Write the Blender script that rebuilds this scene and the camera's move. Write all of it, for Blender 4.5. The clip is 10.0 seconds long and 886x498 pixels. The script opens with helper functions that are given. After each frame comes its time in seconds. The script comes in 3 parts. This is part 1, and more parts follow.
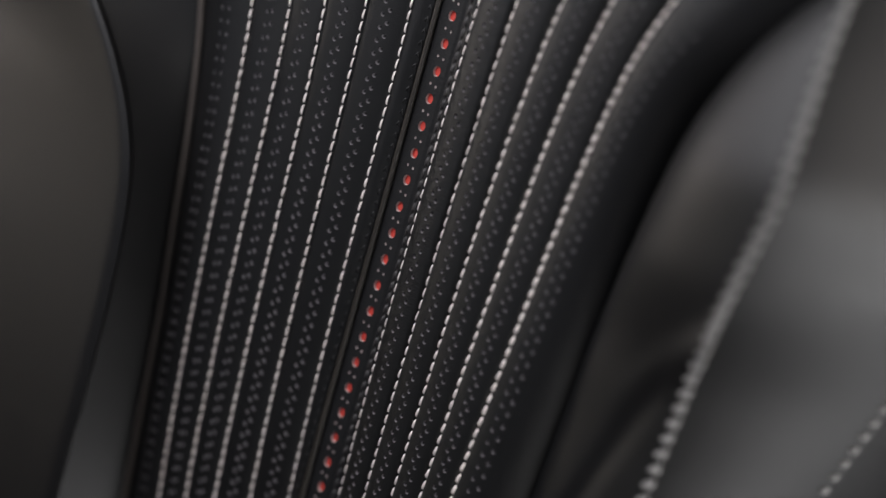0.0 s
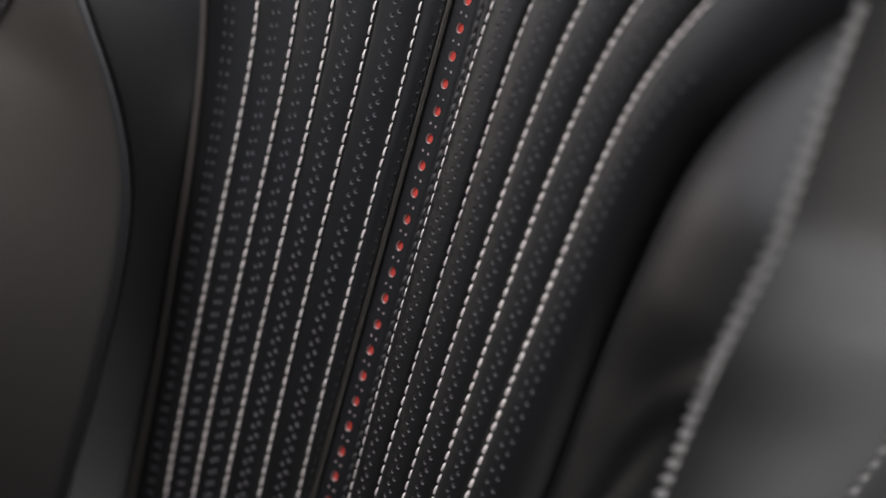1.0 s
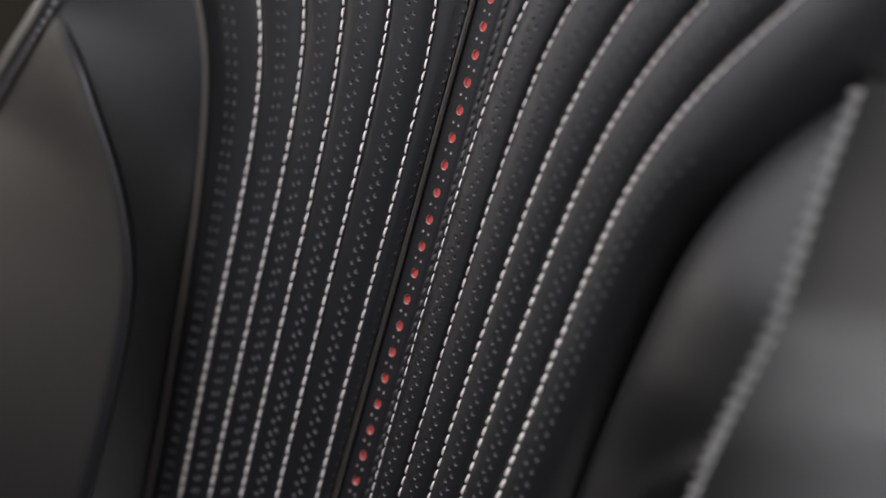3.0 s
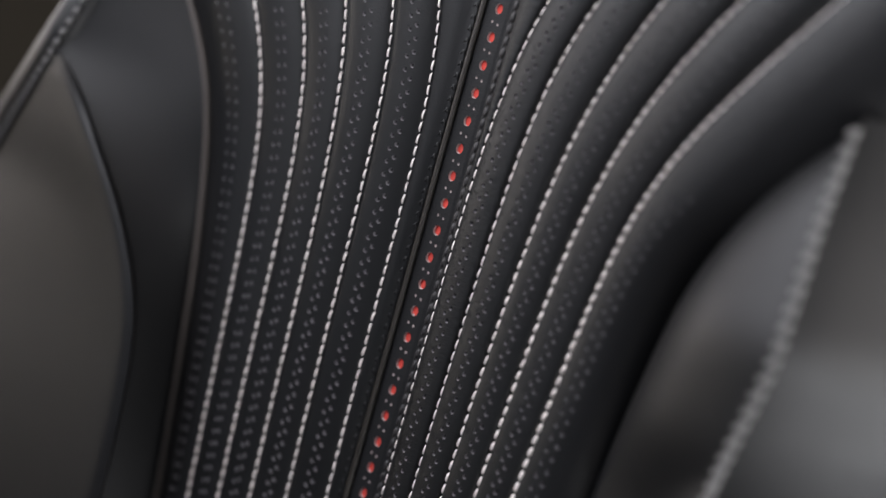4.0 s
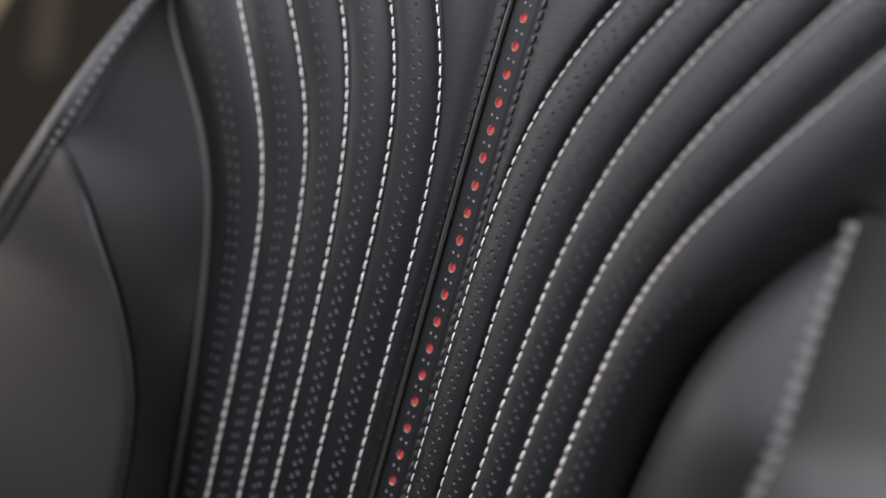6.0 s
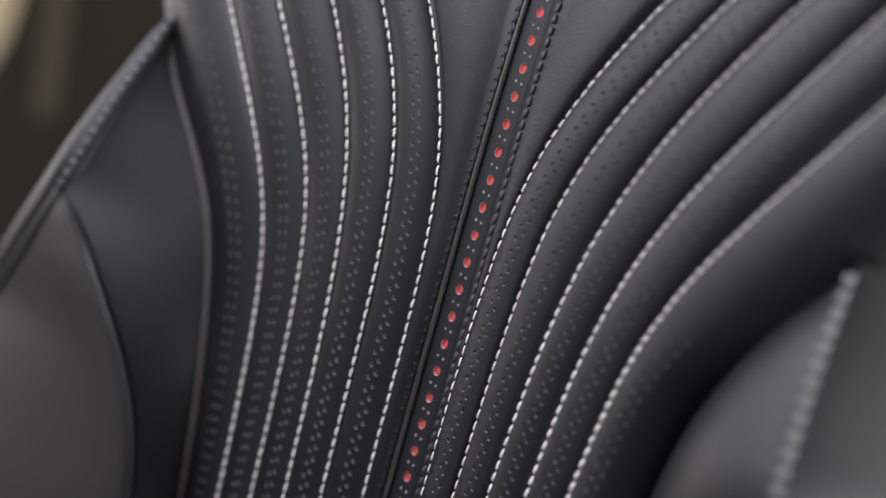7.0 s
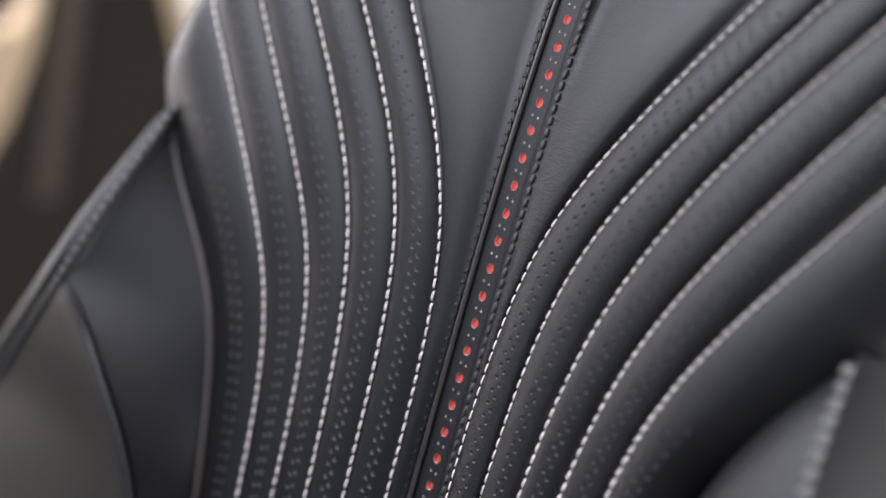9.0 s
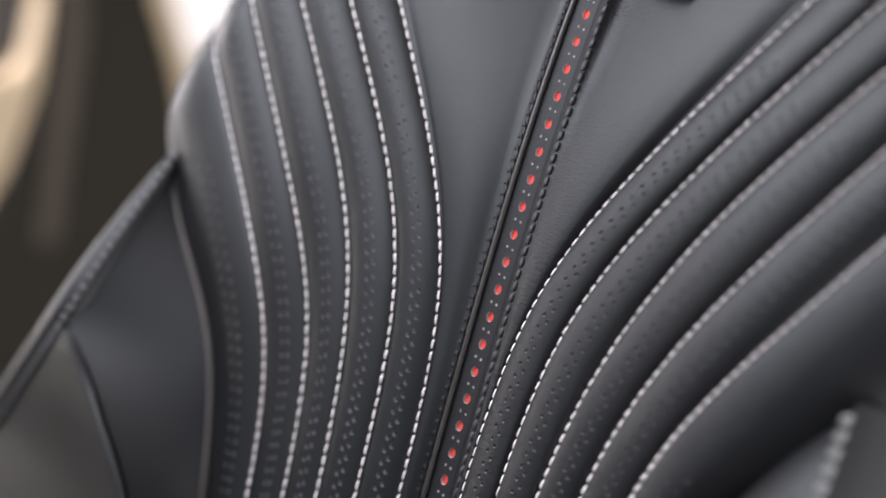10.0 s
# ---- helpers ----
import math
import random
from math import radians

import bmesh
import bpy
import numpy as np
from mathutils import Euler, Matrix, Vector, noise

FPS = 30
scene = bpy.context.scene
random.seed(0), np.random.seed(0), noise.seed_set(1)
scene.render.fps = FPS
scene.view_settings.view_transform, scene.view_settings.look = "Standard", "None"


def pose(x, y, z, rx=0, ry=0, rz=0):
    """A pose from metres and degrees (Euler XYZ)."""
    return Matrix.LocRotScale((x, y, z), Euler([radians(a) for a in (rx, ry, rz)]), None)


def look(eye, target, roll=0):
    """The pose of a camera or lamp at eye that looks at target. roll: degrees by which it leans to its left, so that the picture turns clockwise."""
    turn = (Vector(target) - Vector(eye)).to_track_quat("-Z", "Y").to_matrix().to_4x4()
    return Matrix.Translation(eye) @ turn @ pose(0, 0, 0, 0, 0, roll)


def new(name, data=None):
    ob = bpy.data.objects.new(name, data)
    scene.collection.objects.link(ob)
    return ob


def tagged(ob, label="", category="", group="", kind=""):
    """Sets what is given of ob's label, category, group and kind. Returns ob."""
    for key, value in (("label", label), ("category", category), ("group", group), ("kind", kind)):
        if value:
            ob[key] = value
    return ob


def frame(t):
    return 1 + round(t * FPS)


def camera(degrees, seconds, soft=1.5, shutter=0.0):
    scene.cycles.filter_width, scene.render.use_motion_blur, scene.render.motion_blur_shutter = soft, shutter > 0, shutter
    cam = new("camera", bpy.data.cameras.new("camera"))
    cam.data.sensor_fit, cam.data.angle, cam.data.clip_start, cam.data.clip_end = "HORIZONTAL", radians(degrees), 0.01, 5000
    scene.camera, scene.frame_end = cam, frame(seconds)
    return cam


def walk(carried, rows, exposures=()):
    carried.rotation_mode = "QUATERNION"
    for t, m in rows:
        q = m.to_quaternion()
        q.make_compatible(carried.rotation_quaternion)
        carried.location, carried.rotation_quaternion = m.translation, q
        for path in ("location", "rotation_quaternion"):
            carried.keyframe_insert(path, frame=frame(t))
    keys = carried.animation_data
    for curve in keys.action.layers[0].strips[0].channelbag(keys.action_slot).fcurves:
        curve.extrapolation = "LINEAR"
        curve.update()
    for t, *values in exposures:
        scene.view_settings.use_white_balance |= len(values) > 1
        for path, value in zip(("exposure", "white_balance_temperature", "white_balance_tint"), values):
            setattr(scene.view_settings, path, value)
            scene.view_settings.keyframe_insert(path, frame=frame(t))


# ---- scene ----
# ---------------------------------------------------------------- camera
cam = camera(22.0, 10.0, soft=1.5)
cam.data.dof.use_dof = True
cam.data.dof.focus_distance = 1.050
cam.data.dof.aperture_fstop = 1.8
PATH = [
    (0.0, pose(0.5632, -0.7150, 1.5534, 55.200, 0, 38.100)),
    (0.5, pose(0.5634, -0.7152, 1.5555, 55.579, 0, 38.100)),
    (1.0, pose(0.5635, -0.7154, 1.5578, 56.004, 0, 38.100)),
    (1.5, pose(0.5636, -0.7155, 1.5600, 56.406, 0, 38.100)),
    (2.0, pose(0.5638, -0.7157, 1.5625, 56.854, 0, 38.100)),
    (2.5, pose(0.5639, -0.7159, 1.5647, 57.255, 0, 38.100)),
    (4.0, pose(0.5643, -0.7164, 1.5710, 58.415, 0, 38.100)),
    (4.5, pose(0.5644, -0.7166, 1.5732, 58.817, 0, 38.100)),
    (5.0, pose(0.5646, -0.7168, 1.5756, 59.253, 0, 38.100)),
    (5.5, pose(0.5647, -0.7170, 1.5783, 59.735, 0, 38.100)),
    (7.0, pose(0.5653, -0.7176, 1.5866, 61.262, 0, 38.100)),
    (7.5, pose(0.5654, -0.7178, 1.5888, 61.664, 0, 38.100)),
    (8.0, pose(0.5655, -0.7180, 1.5912, 62.101, 0, 38.100)),
    (8.5, pose(0.5657, -0.7182, 1.5938, 62.560, 0, 38.100)),
    (9.0, pose(0.5658, -0.7184, 1.5964, 63.042, 0, 38.100)),
    (9.5, pose(0.5660, -0.7186, 1.5990, 63.513, 0, 38.100)),
    (10.0, pose(0.5662, -0.7188, 1.6017, 64.018, 0, 38.100)),
]
walk(cam, PATH, exposures=[(0.0, -0.68, 7100, 17.5), (5.0, -0.45, 6800, 17.5), (8.0, -0.29, 6680, 17.5), (10.0, -0.11, 6650, 18)])

# ---------------------------------------------------------------- light
world = bpy.data.worlds.new("sky")
scene.world = world
world.use_nodes = True
wn, wl = world.node_tree.nodes, world.node_tree.links
sky = wn.new("ShaderNodeTexSky")
sky.sky_type, sky.sun_disc = "NISHITA", False
sky.sun_elevation, sky.sun_rotation = radians(44.5), radians(290)
wl.new(sky.outputs[0], wn["Background"].inputs[0])
wn["Background"].inputs[1].default_value = 0.07


def area_lamp(name, eye, target, wide, high, watts, colour):
    data = bpy.data.lights.new(name, "AREA")
    data.shape, data.size, data.size_y, data.energy, data.color = "RECTANGLE", wide, high, watts, colour
    lamp = new(name, data)
    lamp.matrix_world = look(eye, target)
    return lamp


sun_data = bpy.data.lights.new("sun", "SUN")
sun_data.energy, sun_data.angle, sun_data.color = 5.0, radians(2), (1.0, 0.95, 0.88)
sun = new("sun", sun_data)
sun.matrix_world = look((-4.0, 1.5, 4.2), (0, 0, 0))
# added fill below the closed ceiling, main light on the insert; no glass there
area_lamp("overhead_fill_light", (-0.34, -0.26, 1.67), (0.0, 0.20, 1.18), 0.8, 0.5, 16.2, (0.83, 0.915, 1.0))
area_lamp("side_window_light", (-1.08, -0.02, 1.15), (-0.1, 0.05, 1.05), 0.9, 0.32, 8.0, (0.96, 0.96, 0.98))
# added warm fill to brighten the far bolster's pad, below any window
area_lamp("low_left_fill_light", (-1.05, -0.40, 0.90), (-0.2, 0.0, 0.92), 0.5, 0.3, 4.2, (1.0, 0.93, 0.70))
area_lamp("rear_window_light", (-0.98, 1.25, 1.15), (0.0, 0.10, 1.10), 0.7, 0.5, 27.0, (1.0, 0.89, 0.83))
# unseen fill added on the right, for the rim and bolster sides
area_lamp("right_fill_light", (1.60, 0.20, 1.30), (0.1, 0.05, 1.00), 0.9, 0.6, 6.5, (1.0, 0.93, 0.82))
# large unseen fill set low to brighten the near bolster's outer panel
area_lamp("low_right_fill_light", (1.60, -0.05, 0.54), (0.2, 0.0, 0.90), 1.6, 1.3, 64.0, (0.86, 0.95, 1.0))


# ---------------------------------------------------------------- materials
def material(name, colour, rough=0.5, metal=0.0, grain=0.0, grain_scale=900.0, spots=0.12, spec=0.5, coat=0.0, creases=False):
    """A surface with fine relief and two scales of wear."""
    m = bpy.data.materials.new(name)
    m.use_nodes = True
    n, l = m.node_tree.nodes, m.node_tree.links
    b = n["Principled BSDF"]
    at = n.new("ShaderNodeTexCoord")
    big, fine = n.new("ShaderNodeTexNoise"), n.new("ShaderNodeTexNoise")
    big.inputs["Scale"].default_value, fine.inputs["Scale"].default_value = 9.0, 160.0
    big.inputs["Detail"].default_value, fine.inputs["Detail"].default_value = 4, 3
    mix = n.new("ShaderNodeMix")
    mix.data_type = "RGBA"
    low, high = [c * (1 - spots) for c in colour], [min(1, c * (1 + spots)) for c in colour]
    mix.inputs[6].default_value, mix.inputs[7].default_value = (*low, 1), (*high, 1)
    blend = n.new("ShaderNodeMath")
    blend.operation = "ADD"
    half = n.new("ShaderNodeMath")
    half.operation, half.inputs[1].default_value = "MULTIPLY", 0.5
    l.new(at.outputs["Object"], big.inputs["Vector"])
    l.new(at.outputs["Object"], fine.inputs["Vector"])
    l.new(big.outputs[0], blend.inputs[0])
    l.new(fine.outputs[0], blend.inputs[1])
    l.new(blend.outputs[0], half.inputs[0])
    l.new(half.outputs[0], mix.inputs[0])
    l.new(mix.outputs[2], b.inputs["Base Color"])
    rr = n.new("ShaderNodeMapRange")
    rr.inputs[3].default_value, rr.inputs[4].default_value = max(0.02, rough - 0.08), min(1, rough + 0.08)
    l.new(half.outputs[0], rr.inputs[0])
    l.new(rr.outputs[0], b.inputs["Roughness"])
    b.inputs["Metallic"].default_value = metal
    b.inputs["Specular IOR Level"].default_value = spec
    b.inputs["Coat Weight"].default_value = coat
    if grain:
        cells = n.new("ShaderNodeTexVoronoi")
        cells.feature, cells.inputs["Scale"].default_value = "F1", grain_scale
        wrinkle = n.new("ShaderNodeTexNoise")
        wrinkle.inputs["Scale"].default_value, wrinkle.inputs["Detail"].default_value = grain_scale * 0.35, 4
        both = n.new("ShaderNodeMath")
        both.operation = "ADD"
        bump = n.new("ShaderNodeBump")
        bump.inputs["Strength"].default_value, bump.inputs["Distance"].default_value = grain, 0.0004
        l.new(at.outputs["Object"], cells.inputs["Vector"])
        l.new(at.outputs["Object"], wrinkle.inputs["Vector"])
        l.new(cells.outputs[0], both.inputs[0])
        l.new(wrinkle.outputs[0], both.inputs[1])
        height = both.outputs[0]
        if creases:     # fine pulls running away from the middle strip, fading within four centimetres
            squeeze = n.new("ShaderNodeMapping")
            squeeze.inputs["Scale"].default_value = (0.22, 1, 1)
            pulls = n.new("ShaderNodeTexNoise")
            pulls.inputs["Scale"].default_value, pulls.inputs["Detail"].default_value = 900, 3
            apart, fade, scaled, total = n.new("ShaderNodeSeparateXYZ"), n.new("ShaderNodeMapRange"), n.new("ShaderNodeMath"), n.new("ShaderNodeMath")
            fade.inputs[1].default_value, fade.inputs[2].default_value, fade.inputs[3].default_value, fade.inputs[4].default_value = 0.012, 0.046, 4.2, 0.0
            scaled.operation, total.operation = "MULTIPLY", "ADD"
            l.new(at.outputs["Object"], squeeze.inputs["Vector"])
            l.new(squeeze.outputs[0], pulls.inputs["Vector"])
            l.new(at.outputs["Object"], apart.inputs[0])
            l.new(apart.outputs[0], fade.inputs[0])
            l.new(pulls.outputs[0], scaled.inputs[0])
            l.new(fade.outputs[0], scaled.inputs[1])
            l.new(height, total.inputs[0])
            l.new(scaled.outputs[0], total.inputs[1])
            height = total.outputs[0]
        l.new(height, bump.inputs["Height"])
        l.new(bump.outputs[0], b.inputs["Normal"])
    return m


LEATHER = material("black_leather", (0.0050, 0.0050, 0.0054), 0.47, grain=0.13, grain_scale=1300, spec=0.36)
CREASED = material("creased_black_leather", (0.0050, 0.0050, 0.0054), 0.47, grain=0.24, grain_scale=1300, spec=0.36, creases=True)
# black leather, paler because the light caught on the rim is in its colour
LIT_RIM = material("lit_rim_leather", (0.065, 0.054, 0.048), 0.40, grain=0.15)
PALE_CUT = material("pale_cut_edge", (0.50, 0.43, 0.42), 0.8)
CUT = material("cut_leather", (0.13, 0.12, 0.13), 0.7)
STRIP = material("strip_leather", (0.009, 0.009, 0.0098), 0.55, grain=0.25, spec=0.26)
PIPING = material("piping_leather", (0.028, 0.024, 0.020), 0.40, grain=0.2)
THREAD = material("pale_thread", (0.93, 0.79, 0.755), 0.26, coat=0.5, grain=0.3, grain_scale=2500, spots=0.2)
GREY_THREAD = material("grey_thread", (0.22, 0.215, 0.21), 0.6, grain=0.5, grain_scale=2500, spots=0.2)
# darker copy of the grey thread: the far seam's shade is in the colour
SHADED_THREAD = material("shaded_thread", (0.085, 0.082, 0.082), 0.6, grain=0.5, grain_scale=2500, spots=0.2)
PUCKERED_LEATHER = material("puckered_leather", (0.018, 0.016, 0.017), 0.45, grain=0.4, grain_scale=2500)
RED = material("red_fabric", (0.60, 0.058, 0.042), 0.8, spots=0.15)
PLASTIC = material("dark_plastic", (0.03, 0.03, 0.032), 0.5, grain=0.2, grain_scale=1500)
TRIM = material("brown_trim", (0.0165, 0.0125, 0.007), 0.7, grain=0.2, grain_scale=600, spec=0.25)
TAN = material("tan_trim", (0.52, 0.385, 0.24), 0.6, grain=0.2, grain_scale=600)
BELT = material("brown_webbing", (0.062, 0.046, 0.030), 0.8, grain=0.3, grain_scale=900)
LINER = material("grey_headliner", (0.35, 0.34, 0.33), 0.9, grain=0.3, grain_scale=700)
CARPET = material("dark_carpet", (0.03, 0.03, 0.03), 0.95, grain=0.5, grain_scale=700)
CONCRETE = material("pale_concrete", (0.90, 0.89, 0.87), 0.85, grain=0.3, grain_scale=60)

# ---------------------------------------------------------------- shape of the backrest
BASE = 1.05      # height of the backrest's middle above the ground
LOW, TOP = -0.32, 0.34
S_TAB = np.linspace(-0.6, 0.6, 1201)
R_TAB = np.radians(25.2967 + 1.6648 * S_TAB + 99.4522 * S_TAB ** 2 + 421.4765 * S_TAB ** 3 - 381.08 * np.clip(S_TAB - 0.2, 0, 1) ** 2)
Y_TAB = np.concatenate([[0], np.cumsum((np.sin(R_TAB)[1:] + np.sin(R_TAB)[:-1]) / 2 * 0.001)])
Z_TAB = np.concatenate([[0], np.cumsum((np.cos(R_TAB)[1:] + np.cos(R_TAB)[:-1]) / 2 * 0.001)])
Y_TAB, Z_TAB = Y_TAB - Y_TAB[600], Z_TAB - Z_TAB[600] + BASE


def place(u, s, w):
    """u across, s up along the backrest, w out of it, all metres, into the world."""
    u, s, w = np.broadcast_arrays(np.asarray(u, float), np.asarray(s, float), np.asarray(w, float))
    r = np.interp(s, S_TAB, R_TAB)
    return np.stack([u, np.interp(s, S_TAB, Y_TAB) - np.cos(r) * w, np.interp(s, S_TAB, Z_TAB) + np.sin(r) * w], -1)


def soft(x):
    return np.log1p(np.exp(np.clip(x, -40, 40)))


def sig(x):
    return 1 / (1 + np.exp(-np.clip(x, -40, 40)))


def smooth_table(nodes):
    """A smooth curve of s through a few (s, value) pairs."""
    t = np.linspace(-0.45, 0.30, 751)
    y = np.interp(t, [n[0] for n in nodes], [n[1] for n in nodes])
    k = np.exp(-0.5 * (np.arange(-30, 31) / 9.0) ** 2)
    y = np.convolve(np.pad(y, 30, mode="edge"), k / k.sum(), mode="valid")
    return lambda s: np.interp(s, t, y)


# line of the rolled rim beside the far bolster, across-distance at heights along the backrest
rim_line = smooth_table([(-0.33, 0.0925), (-0.2725, 0.0964), (-0.218, 0.0998), (-0.189, 0.1022), (-0.157, 0.1066), (-0.1286, 0.1103), (-0.105, 0.1130), (-0.0777, 0.1172), (-0.05, 0.1222),
                      (-0.0255, 0.1280), (-0.0072, 0.1335), (0.011, 0.1418), (0.0325, 0.157), (0.048, 0.1705), (0.067, 0.187), (0.085, 0.1955), (0.10, 0.1965)])


def rim_depth(s):
    """How far the rim lies below the padding's level; it comes up to it at its upper end."""
    return 0.008 * sig((0.040 - s) / 0.015)


def rim_u(s):
    return rim_line(s) + 0.94 * rim_depth(s)


# seams across the insert: start, slope, flare, where it flares, how softly
SEAMS = [(0.0164, 0.0133, 0.6887, 0.095, 0.030), (0.0377, 0.0260, 0.7075, 0.090, 0.030), (0.0571, 0.0332, 0.7579, 0.085, 0.040),
         (0.0776, 0.0535, 0.6518, 0.050, 0.030), (0.0998, 0.0815, 0.6223, 0.030, 0.025)]
STRIP_W, STRIP_U = -0.0069, 0.0027      # the strip lies a little off the middle
HALF = {1: 0.0125, -1: 0.0071}          # where the insert meets it on either side


def seam_u(k, s, side=1):
    """Across-distance of seam k (0: beside the strip, 1 to 5: stitched, 6: the insert's edge)."""
    s = np.asarray(s, float)
    if k == 0:
        return np.minimum(HALF[side], seam_u(1, s, side) - 0.0006)
    if k == 6:
        wide = seam_u(5, s, side) + 0.022 + 0.010 * sig((0.07 - s) / 0.02) + 0.030 * sig((s - 0.030) / 0.012) + 0.006 * sig(s / 0.02)
        if side > 0:
            return wide
        m = sig((s - 0.088) / 0.006)
        return (rim_u(s) - 0.0012) * (1 - m) + wide * m
    a, b, c, at, h = SEAMS[k - 1]
    ease = (0.0093, 0.0040, 0, 0, 0)[k - 1] * np.clip(-s, 0, 1) if side > 0 else 0
    return a + b * s + c * h * soft((s - at) / h) + ease


def base_w(u, s, side=-1):
    """The padding's height, without the flutes."""
    s = np.clip(s, -0.30, 0.32)
    w = -0.0077 + 0.3208 * u - 1.3707 * u * u - 0.0237 * s - 0.0112 * s * u + 1.9977 * s * u * u - 0.1609 * s * s + 1.5872 * s * s * u
    w = w + 0.006 * np.exp(-(u / 0.03) ** 2) * sig((s - 0.1) / 0.03)
    w = w - 0.0045 * np.exp(-((u - 0.09) / 0.03) ** 2) * np.exp(-(s / 0.13) ** 2)
    over = np.clip(u - ((0.195 if side < 0 else 0.250) - 0.5 * np.clip(s - 0.115, 0, 1)), 0, 1)
    w = w - 18.0 * over ** 2
    return w - (w - STRIP_W - 0.0020) * np.exp(-(np.clip(u - HALF[side], 0, 1) / 0.0030) ** 2)


def edge_drop(s, side=1):
    """How deep the crease at the insert's edge lies."""
    if side < 0:
        return 0.001 + rim_depth(s)
    return 0.003 + 0.0085 * sig((0.065 - s) / 0.018)


def flute_height(s):
    return 0.0026 + 0.0026 * sig((s - 0.06) / 0.04)


def flute(k, c, s, side):
    """Height of the roll between seam k and the next, with the sunk joint on the far side."""
    up = sig((s - 0.06) / 0.04)
    high, deep = (flute_height(s) * 0.75, 0.0005) if side < 0 else (flute_height(s) - 0.0011 * up, 0.0012)
    joint = np.exp(-((c - 0.952) / (0.022 + 0.010 * (side > 0))) ** 2) * np.clip((1 - c) / 0.02, 0, 1)
    if k == 0:
        valley = 0.0024 * np.exp(-((c - 0.93) / 0.055) ** 2) * np.clip((1 - c) / 0.04, 0, 1) * sig((s - 0.095) / 0.02) if side > 0 else 0
        return 0.0014 * np.sin(np.pi * np.clip(c, 0, 1)) * (1 + 2 * sig((s - 0.12) / 0.03)) - deep * joint - valley
    if k == 5:
        return high * 1.1 * np.sin(np.pi * np.clip(c, 0, 1)) ** (np.where(c < 0.5, 0.6, 1.5) if side < 0 else 0.6) - edge_drop(s, side) * np.clip(c, 0, 1) ** (1.6 if side < 0 else 2.4)
    return high * np.sin(np.pi * np.clip(c / 0.93, 0, 1)) ** 0.5 - deep * joint


def insert_at(side, k, c, s):
    u = seam_u(k, s, side) * (1 - c) + seam_u(k + 1, s, side) * c
    return place(side * u, s, base_w(u, s, side) + flute(k, c, s, side))


# ---------------------------------------------------------------- mesh helpers
def mesh_of(name, verts, faces, mat, smooth=True):
    me = bpy.data.meshes.new(name)
    me.from_pydata([tuple(v) for v in verts], [], faces)
    me.materials.append(mat)
    if smooth:
        me.polygons.foreach_set("use_smooth", [True] * len(me.polygons))
    me.validate()
    me.update()
    return me


def part(name, me, parent, label="", kind=""):
    ob = new(name, me)
    ob.parent = parent
    return tagged(ob, label, "", "", kind)


def sheet(grid, flip=False):
    """Vertices and faces of a grid of points, rows x columns."""
    rows, cols = grid.shape[:2]
    faces = []
    for i in range(rows - 1):
        for j in range(cols - 1):
            a = i * cols + j
            q = (a, a + 1, a + cols + 1, a + cols)
            faces.append(q[::-1] if flip else q)
    return grid.reshape(-1, 3), faces


def tube(points, radius, sides=8):
    """A closed-ended round cord along points; radius may change along it."""
    p = np.asarray(points, float)
    n = len(p)
    rad = np.broadcast_to(np.asarray(radius, float), (n,))
    t = np.gradient(p, axis=0)
    t /= np.linalg.norm(t, axis=1)[:, None]
    ref = np.array([1.0, 0.0, 0.0])
    a = np.cross(t, ref)
    a /= np.linalg.norm(a, axis=1)[:, None]
    b = np.cross(t, a)
    ang = np.linspace(0, 2 * np.pi, sides, endpoint=False)
    ring = p[:, None] + rad[:, None, None] * (np.cos(ang)[None, :, None] * a[:, None] + np.sin(ang)[None, :, None] * b[:, None])
    faces = []
    for i in range(n - 1):
        for j in range(sides):
            k = (j + 1) % sides
            faces.append((i * sides + j, i * sides + k, (i + 1) * sides + k, (i + 1) * sides + j))
    faces.append(tuple(range(sides))[::-1])
    faces.append(tuple((n - 1) * sides + j for j in range(sides)))
    return ring.reshape(-1, 3), faces


def joined(pieces):
    """Several (verts, faces) as one."""
    vs, fs, at = [], [], 0
    for v, f in pieces:
        vs.append(np.asarray(v))
        fs += [tuple(i + at for i in q) for q in f]
        at += len(v)
    return np.concatenate(vs), fs


def box(lo, hi, bevel=0.01, segs=2):
    """A box with rounded edges."""
    bm = bmesh.new()
    bmesh.ops.create_cube(bm, size=1)
    lo, hi = Vector(lo), Vector(hi)
    for v in bm.verts:
        v.co = Vector([(l + h) / 2 + c * (h - l) for l, h, c in zip(lo, hi, v.co)])
    if bevel:
        bmesh.ops.bevel(bm, geom=bm.edges[:], offset=bevel, segments=segs, affect="EDGES", profile=0.5)
    return bm


def from_bm(name, bm, mat, smooth=False):
    me = bpy.data.meshes.new(name)
    bm.to_mesh(me)
    bm.free()
    me.materials.append(mat)
    if smooth:
        me.polygons.foreach_set("use_smooth", [True] * len(me.polygons))
    return me


# ---------------------------------------------------------------- the seat
seat = new("car_seat")
seat.location = place(0, LOW, 0).tolist()
tagged(seat, "black leather car seat backrest with pale stitched flutes", "car seat")
bpy.context.view_layer.update()
SEAT_OFF = Vector(seat.location)


def seat_part(name, verts, faces, mat, label="", kind="", parent=None, smooth=True):
    """A part of the seat, its vertices given in the world."""
    me = mesh_of(name, np.asarray(verts) - np.array(SEAT_OFF), faces, mat, smooth)
    return part(name, me, parent or seat, label, kind)


PITCH = 0.0062   # rows of holes


